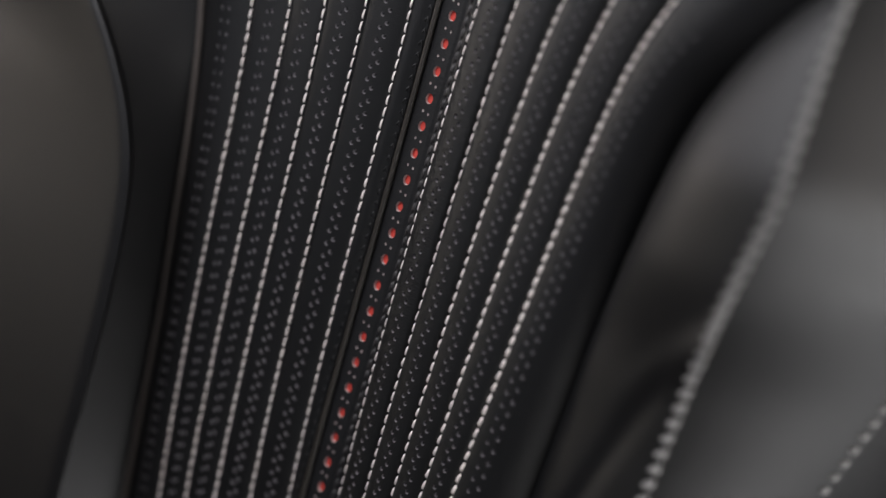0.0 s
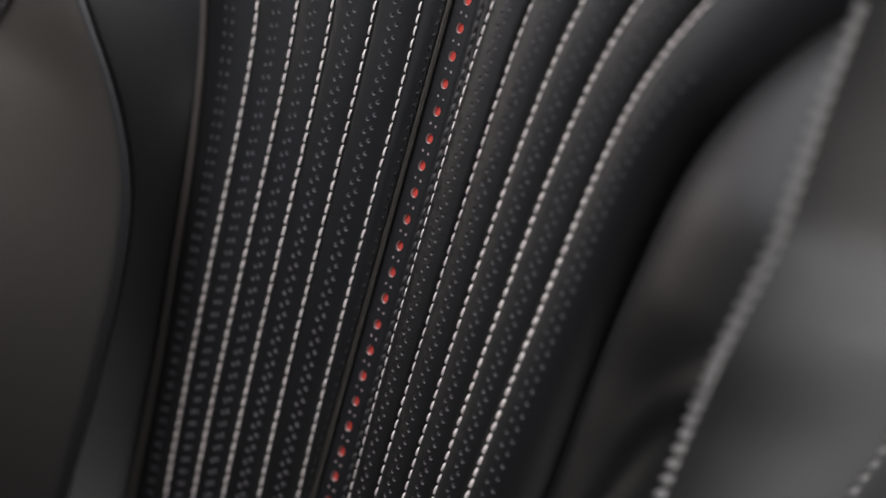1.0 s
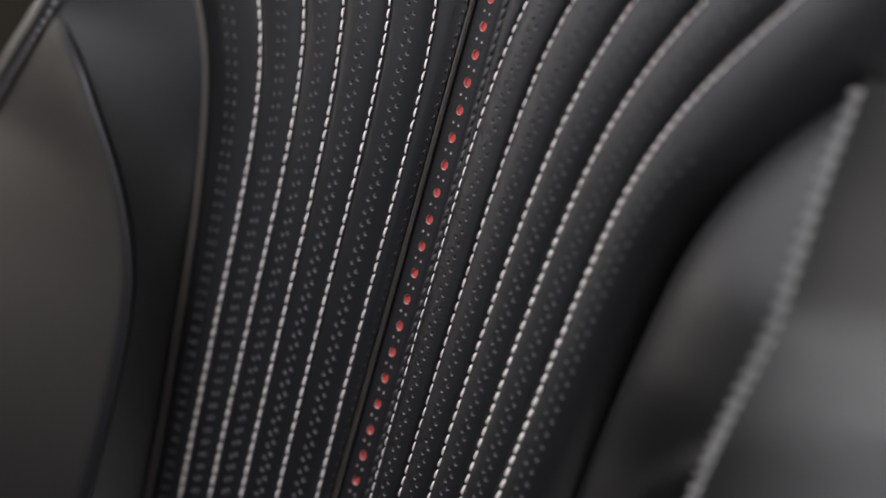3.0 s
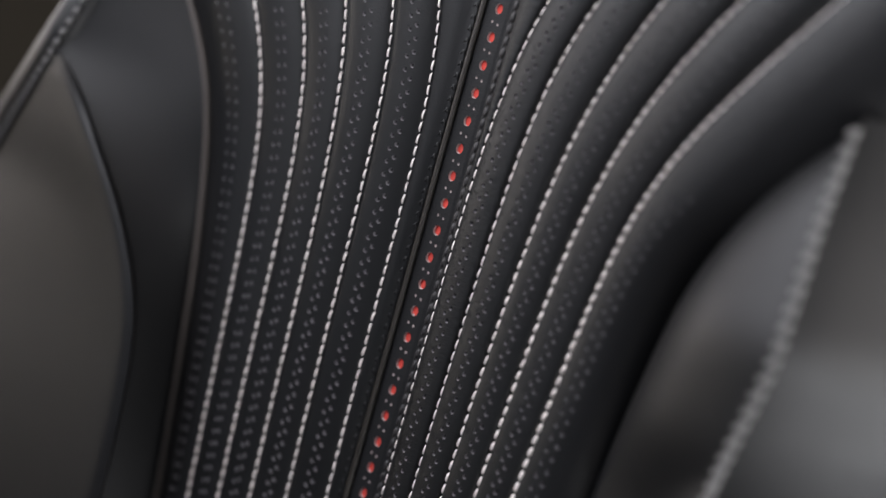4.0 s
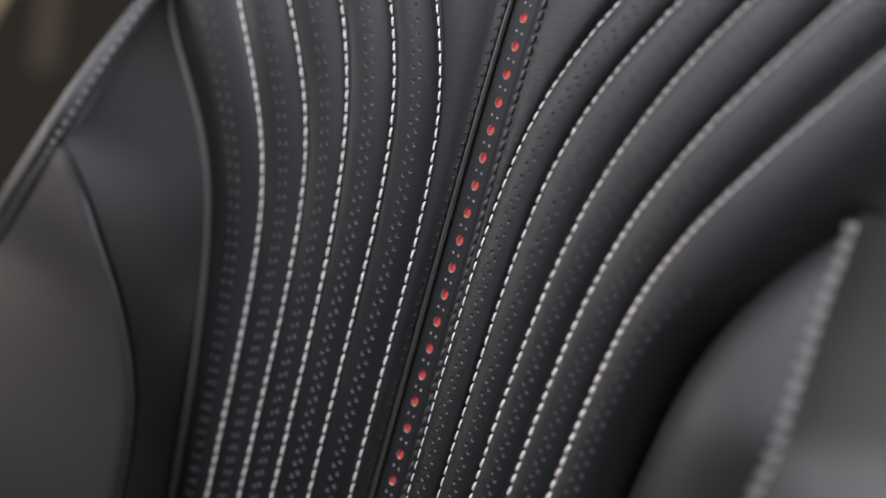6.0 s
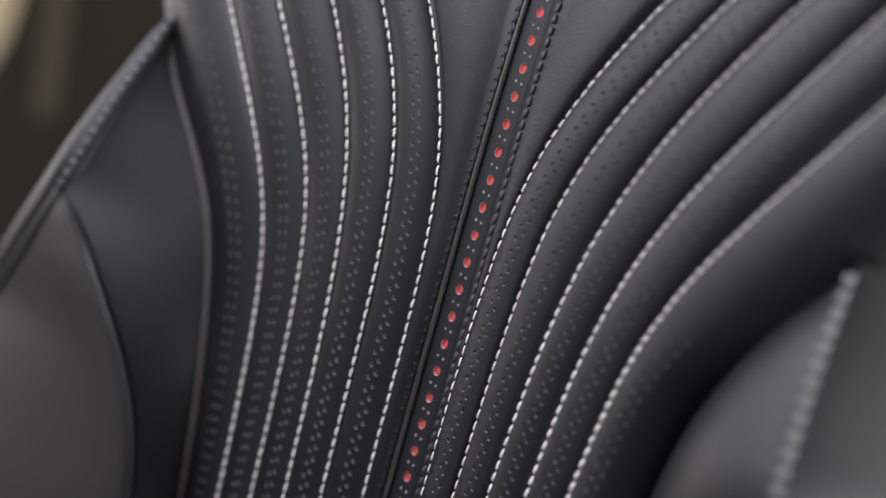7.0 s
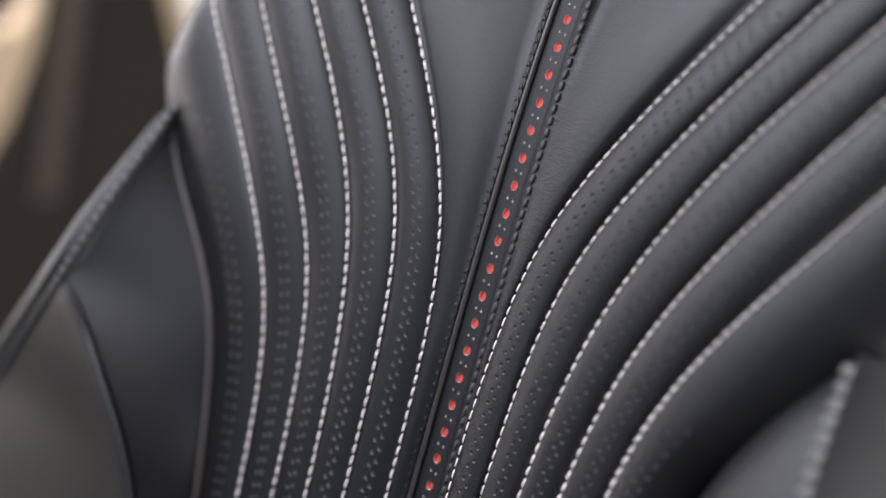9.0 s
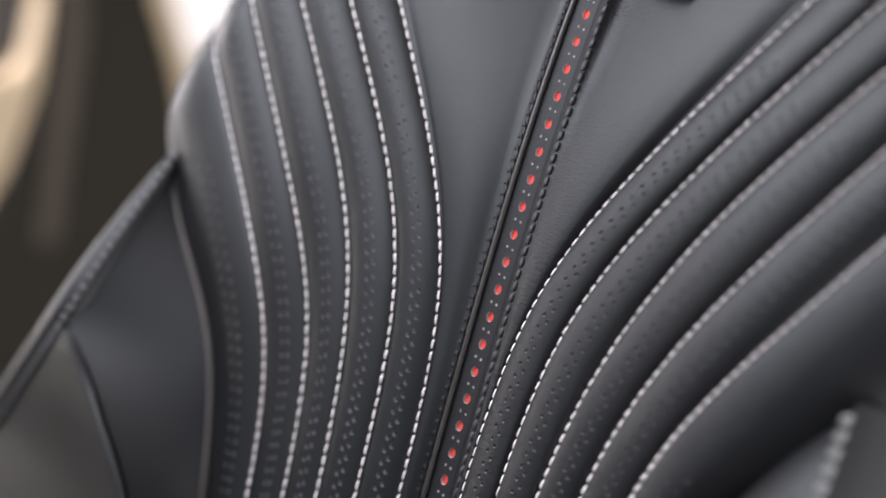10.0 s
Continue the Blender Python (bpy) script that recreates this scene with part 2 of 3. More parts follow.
def quilted(side):
    """One half of the fluted insert, with its punched holes."""
    faces, raw = [], []
    ntot = int((TOP - LOW) / PITCH)
    row = LOW + PITCH * np.arange(ntot + 1)
    fine = LOW + PITCH / 2 * np.arange(2 * ntot + 1)
    spec = []        # (k, c, s, sink)

    def v(k, c, s, sink=0.0):
        spec.append((k, c, s, sink))
        return len(spec) - 1

    def add(q):
        faces.append(q if side > 0 else q[::-1])

    for k in range(6):
        if k == 0:
            cols, holes = [0, 0.01, 0.02, 0.04, 0.08, 0.14, 0.2, 0.35, 0.5, 0.65, 0.8, 0.88, 0.92, 0.94, 0.955, 0.97, 0.985, 1.0], []
        elif k == 5:
            cols, holes = [0, 0.03, 0.07, 0.12, *((0.28, 0.42, 0.56) if side < 0 else (0.18, 0.32, 0.46)), 0.62, 0.7, 0.78, 0.85, 0.91, 0.96, 1.0], [(4, 0.35), (5, 0.49)] if side < 0 else [(4, 0.25), (5, 0.39)]
        else:
            cols, holes = [0, 0.03, 0.07, 0.12, 0.18, 0.25, *((0.31, 0.45, 0.59) if side < 0 else (0.36, 0.50, 0.64)), 0.70, 0.79, 0.86, 0.90, 0.93, 0.952, 0.975, 1.0], [(6, 0.38), (7, 0.52)] if side < 0 else [(6, 0.43), (7, 0.57)]
        hole_cols = {h[0] for h in holes}
        idx = {}
        for j, c in enumerate(cols):
            for i, s in enumerate(fine):
                idx[j, i] = v(k, c, s)
        for j in range(len(cols) - 1):
            if j not in hole_cols:
                for i in range(2 * ntot):
                    add((idx[j, i], idx[j + 1, i], idx[j + 1, i + 1], idx[j, i + 1]))
        for n, (j, c0) in enumerate(holes):
            width = lambda s: float(seam_u(k + 1, s, side) - seam_u(k, s, side))
            for r in range(ntot):
                s0 = row[r]
                stop = (0.03 if side > 0 else 0.09) if k == 5 else 0.22 - 0.012 * k
                mid0, mid1 = v(k, c0, s0), v(k, c0, s0 + PITCH)
                outer = [idx[j, 2 * r], mid0, idx[j + 1, 2 * r], idx[j + 1, 2 * r + 1], idx[j + 1, 2 * r + 2], mid1, idx[j, 2 * r + 2], idx[j, 2 * r + 1]]
                if s0 > stop:
                    add((outer[0], outer[1], outer[5], outer[6], outer[7]))
                    add((outer[1], outer[2], outer[3], outer[4], outer[5]))
                    continue
                lean = (0.22, 0.22, 0.20, 0.13, 0.09, 0.06)[k] if side < 0 else 0.26
                sc = s0 + PITCH * (0.5 + (lean if n == (side > 0) else -lean))
                wide = width(sc)
                rings = []
                small = (0.97, 0.97, 0.97, 0.87, 0.80, 0.74)[k] if side < 0 else 0.97
                for rad, sink in ((0.00118 * small, 0.0), (0.00118 * small, 0.00002), (0.00105 * small, 0.0005), (0.00070 * small, 0.0010)):
                    ring = []
                    for a in range(8):
                        ang = math.radians(-135 + 45 * a)
                        ring.append(v(k, c0 + rad * math.cos(ang) / wide, sc + rad * math.sin(ang), sink))
                    rings.append(ring)
                for a in range(8):
                    b = (a + 1) % 8
                    add((outer[a], outer[b], rings[0][b], rings[0][a]))
                    raw.append(len(faces))
                    add((rings[1][a], rings[1][b], rings[2][b], rings[2][a]))
                    raw.append(len(faces))
                    add((rings[2][a], rings[2][b], rings[3][b], rings[3][a]))
                add(tuple(rings[3]))
    spec = np.array(spec)
    pts = np.empty((len(spec), 3))
    for k in range(6):
        m = spec[:, 0] == k
        c, s, sink = spec[m, 1], spec[m, 2], spec[m, 3]
        u = seam_u(k, s, side) * (1 - c) + seam_u(k + 1, s, side) * c
        pts[m] = place(side * u, s, base_w(u, s, side) + flute(k, c, s, side) - sink)
    ob = seat_part("quilted_panel", pts, faces, LEATHER if side < 0 else CREASED, "fluted black leather with punched holes")
    ob.data.materials.append(CUT)
    for i in raw:
        ob.data.polygons[i].material_index = 1
    return ob


panels = {side: quilted(side) for side in (-1, 1)}


# ---- stitches
def stitch_mesh(name, length, radius, mat):
    """One thread stitch, thick in the middle and dipping at both ends, along its own x; z is out of the leather."""
    x = np.array([-0.5, -0.47, -0.38, -0.2, 0.0, 0.2, 0.38, 0.47, 0.5]) * length
    z = np.array([-1.7, -1.0, 0.0, 0.25, 0.35, 0.25, 0.0, -1.0, -1.7]) * radius
    r = np.array([0.2, 0.5, 0.8, 0.97, 1.0, 0.97, 0.8, 0.5, 0.2]) * radius
    y = np.array([-0.35, -0.33, -0.25, -0.12, 0, 0.12, 0.25, 0.33, 0.35]) * radius * -0.9
    ang = np.linspace(0, 2 * np.pi, 6, endpoint=False)
    ring = np.stack([np.repeat(x[:, None], 6, 1), y[:, None] + r[:, None] * np.cos(ang), z[:, None] + 0.75 * r[:, None] * np.sin(ang)], -1)
    faces = [(i * 6 + j, i * 6 + (j + 1) % 6, (i + 1) * 6 + (j + 1) % 6, (i + 1) * 6 + j) for i in range(8) for j in range(6)]
    faces += [tuple(range(6))[::-1], tuple(48 + j for j in range(6))]
    return mesh_of(name, ring.reshape(-1, 3), faces, mat)


def line_frames(fn, lo, hi, step, lift):
    """Poses at even steps along the line fn(s), x along it, z out of the leather."""
    s = np.linspace(lo, hi, 900)
    p = fn(s)
    run = np.concatenate([[0], np.cumsum(np.linalg.norm(np.diff(p, axis=0), axis=1))])
    out = []
    for d in np.arange(step / 2, run[-1], step):
        sm = np.interp(d, run, s)
        a, b = fn(np.array([sm - 0.001, sm + 0.001]))
        t = Vector((b - a).tolist()).normalized()
        r = float(np.interp(sm, S_TAB, R_TAB))
        n = Vector((0, -math.cos(r), math.sin(r)))
        y = n.cross(t).normalized()
        n = t.cross(y)
        o = Vector(((a + b) / 2).tolist()) + n * lift
        m = Matrix((t, y, n)).transposed().to_4x4()
        m.translation = o
        out.append((sm, m))
    return out


STITCH = stitch_mesh("stitch", 0.0050, 0.00057, THREAD)
FINE_STITCH = stitch_mesh("stitch", 0.0052, 0.00053, THREAD)
rng = random.Random(4)


def jitter(m, turn=2.5):
    return m @ Matrix.Rotation(radians(rng.uniform(-turn, turn)), 4, "Z") @ Matrix.Translation((0, rng.uniform(-0.00008, 0.00008), 0))


def stitch_line(side, k, parent):
    fn = lambda s: insert_at(side, k, 0.0 * np.asarray(s, float), np.asarray(s, float))
    sink = lambda s: Matrix.Translation((0, 0, -0.00035 * float(sig((s - 0.06) / 0.03)) if side > 0 else 0))
    frames = [(s, jitter(m) @ sink(s)) for s, m in line_frames(fn, LOW + 0.01, TOP - 0.005, 0.0058, 0.0005)]
    rest = []
    for s, m in frames:
        if k == 1 and s > -0.24 or k == 2 and -0.14 < s < 0.14:
            ob = new("stitch", STITCH if side < 0 else FINE_STITCH)
            ob.parent = parent
            ob.matrix_basis = Matrix.Translation(-SEAT_OFF) @ m
        else:
            wide = 1 + (0, 0, 0.25, 0.4, 0.6, 0.75)[k] * float(sig((0.06 - s) / 0.03)) if side > 0 else 1.0
            rest.append(m @ Matrix.Diagonal((1, wide, wide, 1)))
    return rest


def baked(me, mats):
    base = np.array([v.co[:] for v in me.vertices])
    quads = [tuple(p.vertices) for p in me.polygons]
    return joined([((base @ np.array(m.to_3x3()).T) + np.array(m.translation), quads) for m in mats])


for side, panel in panels.items():
    rest = []
    for k in range(1, 6):
        rest += stitch_line(side, k, panel)
    v, f = baked(STITCH if side < 0 else FINE_STITCH, rest)
    seat_part("stitching", v, f, THREAD, "pale grey thread stitching", "stuff", panel)

# ---- strip with red dots
DOT, DOT_GROW = 0.013354, 0.001585


def dot_s(i):
    d = DOT * (i + DOT_GROW * i * i / 2)
    return d + 0.00078 - 0.0050 * d


def strip():
    spec, faces, raw, floor = [], [], [], []

    def v(u, s, sink=0.0):
        spec.append((u, s, sink))
        return len(spec) - 1

    def hole(outer_pts, outer, cu, cs, ru, rs, depth, closed):
        n = len(outer)
        ang = [math.atan2((p[1] - cs) / rs, (p[0] - cu) / ru) for p in outer_pts]
        rings = [[v(cu + ru * f * math.cos(a), cs + rs * f * math.sin(a), d) for a in ang] for f, d in ((1.0, 0.0), (1.0, 0.00002), (0.92, depth))]
        for a in range(n):
            b = (a + 1) % n
            faces.append((outer[a], outer[b], rings[0][b], rings[0][a]))
            raw.append(len(faces))
            faces.append((rings[1][a], rings[1][b], rings[2][b], rings[2][a]))
        if closed:
            floor.append(len(faces))
            faces.append(tuple(rings[2]))

    cell = 0.0042
    line = [-cell, -cell / 2, 0.0, cell / 2, cell]
    edge = [0.0042, 0.0056, 0.0062, 0.0068, 0.0080, 0.0090, 0.0099]
    prev = None
    for i in range(-23, 25):
        s0 = dot_s(i)
        a, b, c = s0 - 0.0042, s0 + 0.0042, dot_s(i + 1) - 0.0042
        if prev is None:
            prev = [v(x, a) for x in line], [[v(sd * x, a) for x in edge[1:]] for sd in (-1, 1)]
        lo, (lol, lor) = prev
        mid = [v(x, b) for x in line]
        hi = [v(x, c) for x in line]
        l1, r1, l2, r2, m2 = v(-cell, s0), v(cell, s0), v(-cell, (b + c) / 2), v(cell, (b + c) / 2), v(0, (b + c) / 2)
        ring = lo + [r1] + mid[::-1] + [l1]
        hole([spec[q][:2] for q in ring], ring, 0, s0, 0.00205, 0.0025, 0.0018, False)
        lft = [mid[0], mid[1], mid[2], m2, hi[2], hi[1], hi[0], l2]
        rgt = [mid[2], mid[3], mid[4], r2, hi[4], hi[3], hi[2], m2]
        hole([spec[q][:2] for q in lft], lft, -0.0016, (b + c) / 2 + 0.0004, 0.0006, 0.0007, 0.0006, True)
        hole([spec[q][:2] for q in rgt], rgt, 0.0016, (b + c) / 2 - 0.0004, 0.0006, 0.0007, 0.0006, True)
        # plain edges either side
        sides = []
        for sd, low, e_lo, e_mid, e_hi, n1, n2 in ((-1, lol, lo[0], mid[0], hi[0], l1, l2), (1, lor, lo[-1], mid[-1], hi[-1], r1, r2)):
            levels = [[e_lo] + low]
            for at, first in ((s0, n1), (b, e_mid), ((b + c) / 2, n2), (c, e_hi)):
                levels.append([first] + [v(sd * x, at) for x in edge[1:]])
            for p, q in zip(levels, levels[1:]):
                for j in range(len(edge) - 1):
                    f = (p[j], p[j + 1], q[j + 1], q[j])
                    faces.append(f if sd > 0 else f[::-1])
            sides.append(levels[-1][1:])
        prev = hi, sides
    sp = np.array(spec)
    u = sp[:, 0]
    curl = np.where(u < 0, 0.0018 * np.clip((-u - 0.0076) / 0.0023, 0, 1) ** 2,
                    0.0006 * np.clip((u - 0.0062) / 0.0010, 0, 1) + 0.0010 * np.clip((u - 0.008) / 0.0019, 0, 1) ** 2 - 0.0005 * np.exp(-((u - 0.0062) / 0.0003) ** 2))
    ob = seat_part("centre_strip", place(sp[:, 0] + STRIP_U, sp[:, 1], STRIP_W + curl - sp[:, 2]), faces, STRIP, "black leather strip punched with holes")
    ob.data.materials.append(PALE_CUT)
    for i in raw:
        ob.data.polygons[i].material_index = 1
    for i in floor:
        ob.data.polygons[i].material_index = 1
    return ob


strip_ob = strip()
ang = np.linspace(0, 2 * np.pi, 16, endpoint=False)
disc = np.concatenate([np.stack([0.0026 * np.cos(ang), 0.0031 * np.sin(ang), 0 * ang], -1), np.stack([0.0026 * np.cos(ang), 0.0031 * np.sin(ang), 0 * ang - 0.0006], -1)])
disc[:16, 2] += 0.00005
INLAY = mesh_of("red_inlay", disc, [tuple(range(16)), tuple(range(16, 32))[::-1]] + [(i, 16 + i, 16 + (i + 1) % 16, (i + 1) % 16) for i in range(16)], RED, False)
for i in range(-23, 25):
    s = dot_s(i)
    r = float(np.interp(s, S_TAB, R_TAB))
    p = place(STRIP_U, s, STRIP_W - 0.0016)
    m = Matrix(((1, 0, 0), (0, math.sin(r), -math.cos(r)), (0, math.cos(r), math.sin(r)))).to_4x4()
    m.translation = Vector(p.tolist())
    ob = new("red_inlay", INLAY)
    ob.parent = strip_ob
    ob.matrix_basis = Matrix.Translation(-SEAT_OFF) @ m

# ---- piping beside the strip, black stitches on its side, puckered leather hem on the other
s_line = np.linspace(LOW, TOP, 200)
v, f = tube(place(STRIP_U - 0.0081, s_line, STRIP_W + 0.0012), 0.0013, 12)
seat_part("piping", v, f, PIPING, "thin black leather piping")
# BEAD: leather bulging between thread holes; HOOK: a black stitch
BEAD = stitch_mesh("black_seam_detail", 0.0053, 0.0013, PUCKERED_LEATHER)
HOOK = stitch_mesh("black_seam_detail", 0.0040, 0.00055, LEATHER)
for side, mesh, at, turn, lift in ((1, BEAD, 0.0128, 6, 0.0004), (-1, HOOK, 0.0078, 30, 0.0), (-1, HOOK, 0.0087, -24, -0.0002)):
    fn = lambda s: insert_at(side, 0, (at - seam_u(0, s, side)) / (seam_u(1, s, side) - seam_u(0, s, side)), np.asarray(s, float))
    for s, m in line_frames(fn, LOW + 0.01, TOP - 0.01, 0.0056, lift):
        ob = new("black_seam_detail", mesh)
        ob.parent = panels[side]
        ob.matrix_basis = Matrix.Translation(-SEAT_OFF) @ jitter(m, 9 if side < 0 else 3) @ Matrix.Rotation(radians(turn), 4, "Z") @ Matrix.Diagonal((1, 1, 0.65 if side > 0 else 1, 1))


# ---- bolsters
TIP = -0.006
END, END_FAR = 0.088, 0.102     # where the bolsters' upper ends lie


def edge_uw(s):
    """The far bolster's lower edge, on the rim."""
    u = rim_u(s) + 0.0010
    return u, base_w(u, s) - rim_depth(s) + 0.0012


near_edge_u = smooth_table([(-0.33, 0.1039), (-0.25, 0.1081), (-0.18, 0.1121), (-0.12, 0.1171), (-0.08, 0.1237), (-0.05, 0.1292), (-0.025, 0.1332), (0.0, 0.1394), (0.025, 0.1493), (0.05, 0.1642), (0.07, 0.1809), (0.088, 0.1986)])
roll_up = smooth_table([(-0.33, -0.0119), (-0.18, -0.0123), (-0.08, -0.0126), (-0.025, -0.0115), (0.0, -0.0105), (0.025, -0.0094), (0.05, -0.0082), (0.07, -0.0074), (0.088, -0.0068)])


def near_edge_uw(s):
    """The near bolster's inner edge, tucked under the insert's side."""
    u = np.minimum(near_edge_u(s), outer_uw(s)[0] - 0.004)
    return u, base_w(u, s, 1) - 0.003 - 0.0135 * sig((0.065 - s) / 0.018)


crest_u = smooth_table([(-0.33, 0.113), (-0.266, 0.1115), (-0.218, 0.1093), (-0.189, 0.1090), (-0.16, 0.1097), (-0.133, 0.1118), (-0.1135, 0.1150), (-0.1035, 0.1187), (-0.0935, 0.1228), (-0.084, 0.1280),
                        (-0.063, 0.1425), (-0.0505, 0.1535), (-0.038, 0.167), (-0.0275, 0.1757), (-0.0165, 0.1872), (-0.0093, 0.196), (0.003, 0.213), (0.02, 0.245)])
crest_w = smooth_table([(-0.33, 0.048), (-0.04, 0.0485), (0.0, 0.047)])
outer_u = smooth_table([(-0.33, 0.164), (-0.15, 0.177), (-0.128, 0.180), (-0.10, 0.184), (-0.06, 0.195), (-0.01, 0.206), (0.045, 0.200), (0.09, 0.195), (0.13, 0.19)])
outer_w = smooth_table([(-0.33, 0.014), (-0.14, 0.020), (-0.10, 0.026), (-0.06, 0.042), (-0.01, 0.047), (0.045, 0.031), (0.09, 0.013), (0.13, -0.002)])


NEAR = False     # which bolster outer_uw and flank_uw speak of


outer_u_far = smooth_table([(-0.33, 0.390), (-0.20, 0.356), (-0.13, 0.312), (-0.07, 0.260), (-0.04, 0.2395), (-0.0215, 0.2255), (-0.003, 0.2135), (0.005, 0.2105), (0.045, 0.202), (0.09, 0.195), (0.13, 0.19)])
outer_w_far = smooth_table([(-0.33, -0.004), (-0.20, 0.003), (-0.13, 0.008), (-0.07, 0.019), (-0.0215, 0.037), (0.0, 0.043), (0.045, 0.031), (0.09, 0.013), (0.13, -0.002)])


def outer_uw(s):
    return (outer_u(s) + 0.003, outer_w(s)) if NEAR else (outer_u_far(s), outer_w_far(s))


def flank_uw(s):
    s = np.asarray(s, float)
    u = np.clip(0.2358 + 0.31 * (s + 0.132), 0.18, 0.262) - 0.25 * np.clip(s + 0.02, 0, 1)
    return (u if NEAR else outer_u_far(s) + 0.03), -0.04 - 0.25 * np.clip(s, 0, 1)


def patch(side, name, fa, fb, lo, hi, bulge, label, nc=14, ns=90, mat=LEATHER, power=0.8, gather=1.0, extra=None):
    """A padded panel between two edges."""
    s = np.linspace(lo, hi, ns)[:, None]
    c = np.linspace(0, 1, nc)[None, :] ** gather
    (ua, wa), (ub, wb) = fa(s), fb(s)
    u, w = ua * (1 - c) + ub * c, wa * (1 - c) + wb * c
    du, dw = ub - ua, wb - wa
    n = np.sqrt(du ** 2 + dw ** 2) + 1e-9
    b = bulge * np.sin(np.pi * c) ** power * np.minimum(1, n / 0.03)
    u, w = u - dw / n * b, w + du / n * b
    if extra:
        w = w + extra(u, s, c)
    v, f = sheet(place(side * u, s, w), side < 0)
    return seat_part(name, v, f, mat, label)


EDGE_ROUND = 0.0022


def crest_line(s):
    """The padded panel's inner edge, drawn into the outer seam at its tip."""
    (u1, w1), (u2, w2) = (crest_u(s), crest_w(s)), outer_uw(s)
    gap = np.clip(u2 - u1, 0, 1)
    k = np.exp(-gap / 0.02)
    return u2 - gap, w2 * k + w1 * (1 - k)


tuck_u = smooth_table([(-0.33, 0.120), (-0.218, 0.116), (-0.16, 0.1165), (-0.1135, 0.122), (-0.084, 0.135), (-0.063, 0.150), (-0.038, 0.175), (-0.0165, 0.197), (0.0, 0.2115), (0.045, 0.202), (0.09, 0.195), (0.13, 0.19)])
tuck_w = smooth_table([(-0.33, 0.041), (-0.075, 0.042), (-0.03, 0.042), (-0.005, 0.0425), (0.02, 0.039), (0.045, 0.031), (0.09, 0.013), (0.13, -0.002)])


def side_panel(side):
    """The far bolster's inner panel: from the rim to a line tucked in behind the padded panel, and to the outer seam above that."""
    s = np.linspace(LOW, END_FAR, 200)[:, None]
    c = np.linspace(0, 1, 26)[None, :]
    ua, wa = edge_uw(s)
    ub, wb = tuck_u(s), tuck_w(s)
    v, f = sheet(place(side * (ua * (1 - c) + ub * c), s, wa * (1 - c) + wb * c), side < 0)
    seat_part("inner_bolster_panel", v, f, LEATHER, "smooth black leather inner bolster panel")


def crest_under(s):
    """Where the padded panel's edge is tucked in behind the inner panel."""
    u, w = pad_edge(s)
    return u + 0.014, w - 0.022


def pad_edge(s):
    """The padded panel's rounded-over edge."""
    u, w = crest_line(s)
    return u, w - EDGE_ROUND


def rolled_panel(side):
    """The near bolster's inner panel: one rounded sweep from the insert to the outer seam, with a small fold in it."""
    s = np.linspace(LOW, END, 170)[:, None]
    c = np.linspace(0, 1, 40)[None, :]
    (ua, wa), (ub, wb) = near_edge_uw(s), outer_uw(s)
    ku, kw = np.minimum(ua + 0.004, ub), wb + roll_up(s)
    u = (1 - c) ** 2 * ua + 2 * c * (1 - c) * ku + c * c * ub
    w = (1 - c) ** 2 * wa + 2 * c * (1 - c) * kw + c * c * wb
    below = -0.088 - s
    line = 0.93 - 3.0 * np.clip(below, -0.02, 0.5)
    w = w - 0.0022 * sig(below / 0.006) * np.exp(-((c - line) / 0.07) ** 2) + 0.0055 * np.exp(-((s + 0.084 + 0.11 * (1 - c)) / 0.014) ** 2) * np.exp(-((c - 0.98) / 0.16) ** 2)
    v, f = sheet(place(side * u, s, w))
    seat_part("inner_bolster_panel", v, f, LEATHER, "smooth black leather inner bolster panel")


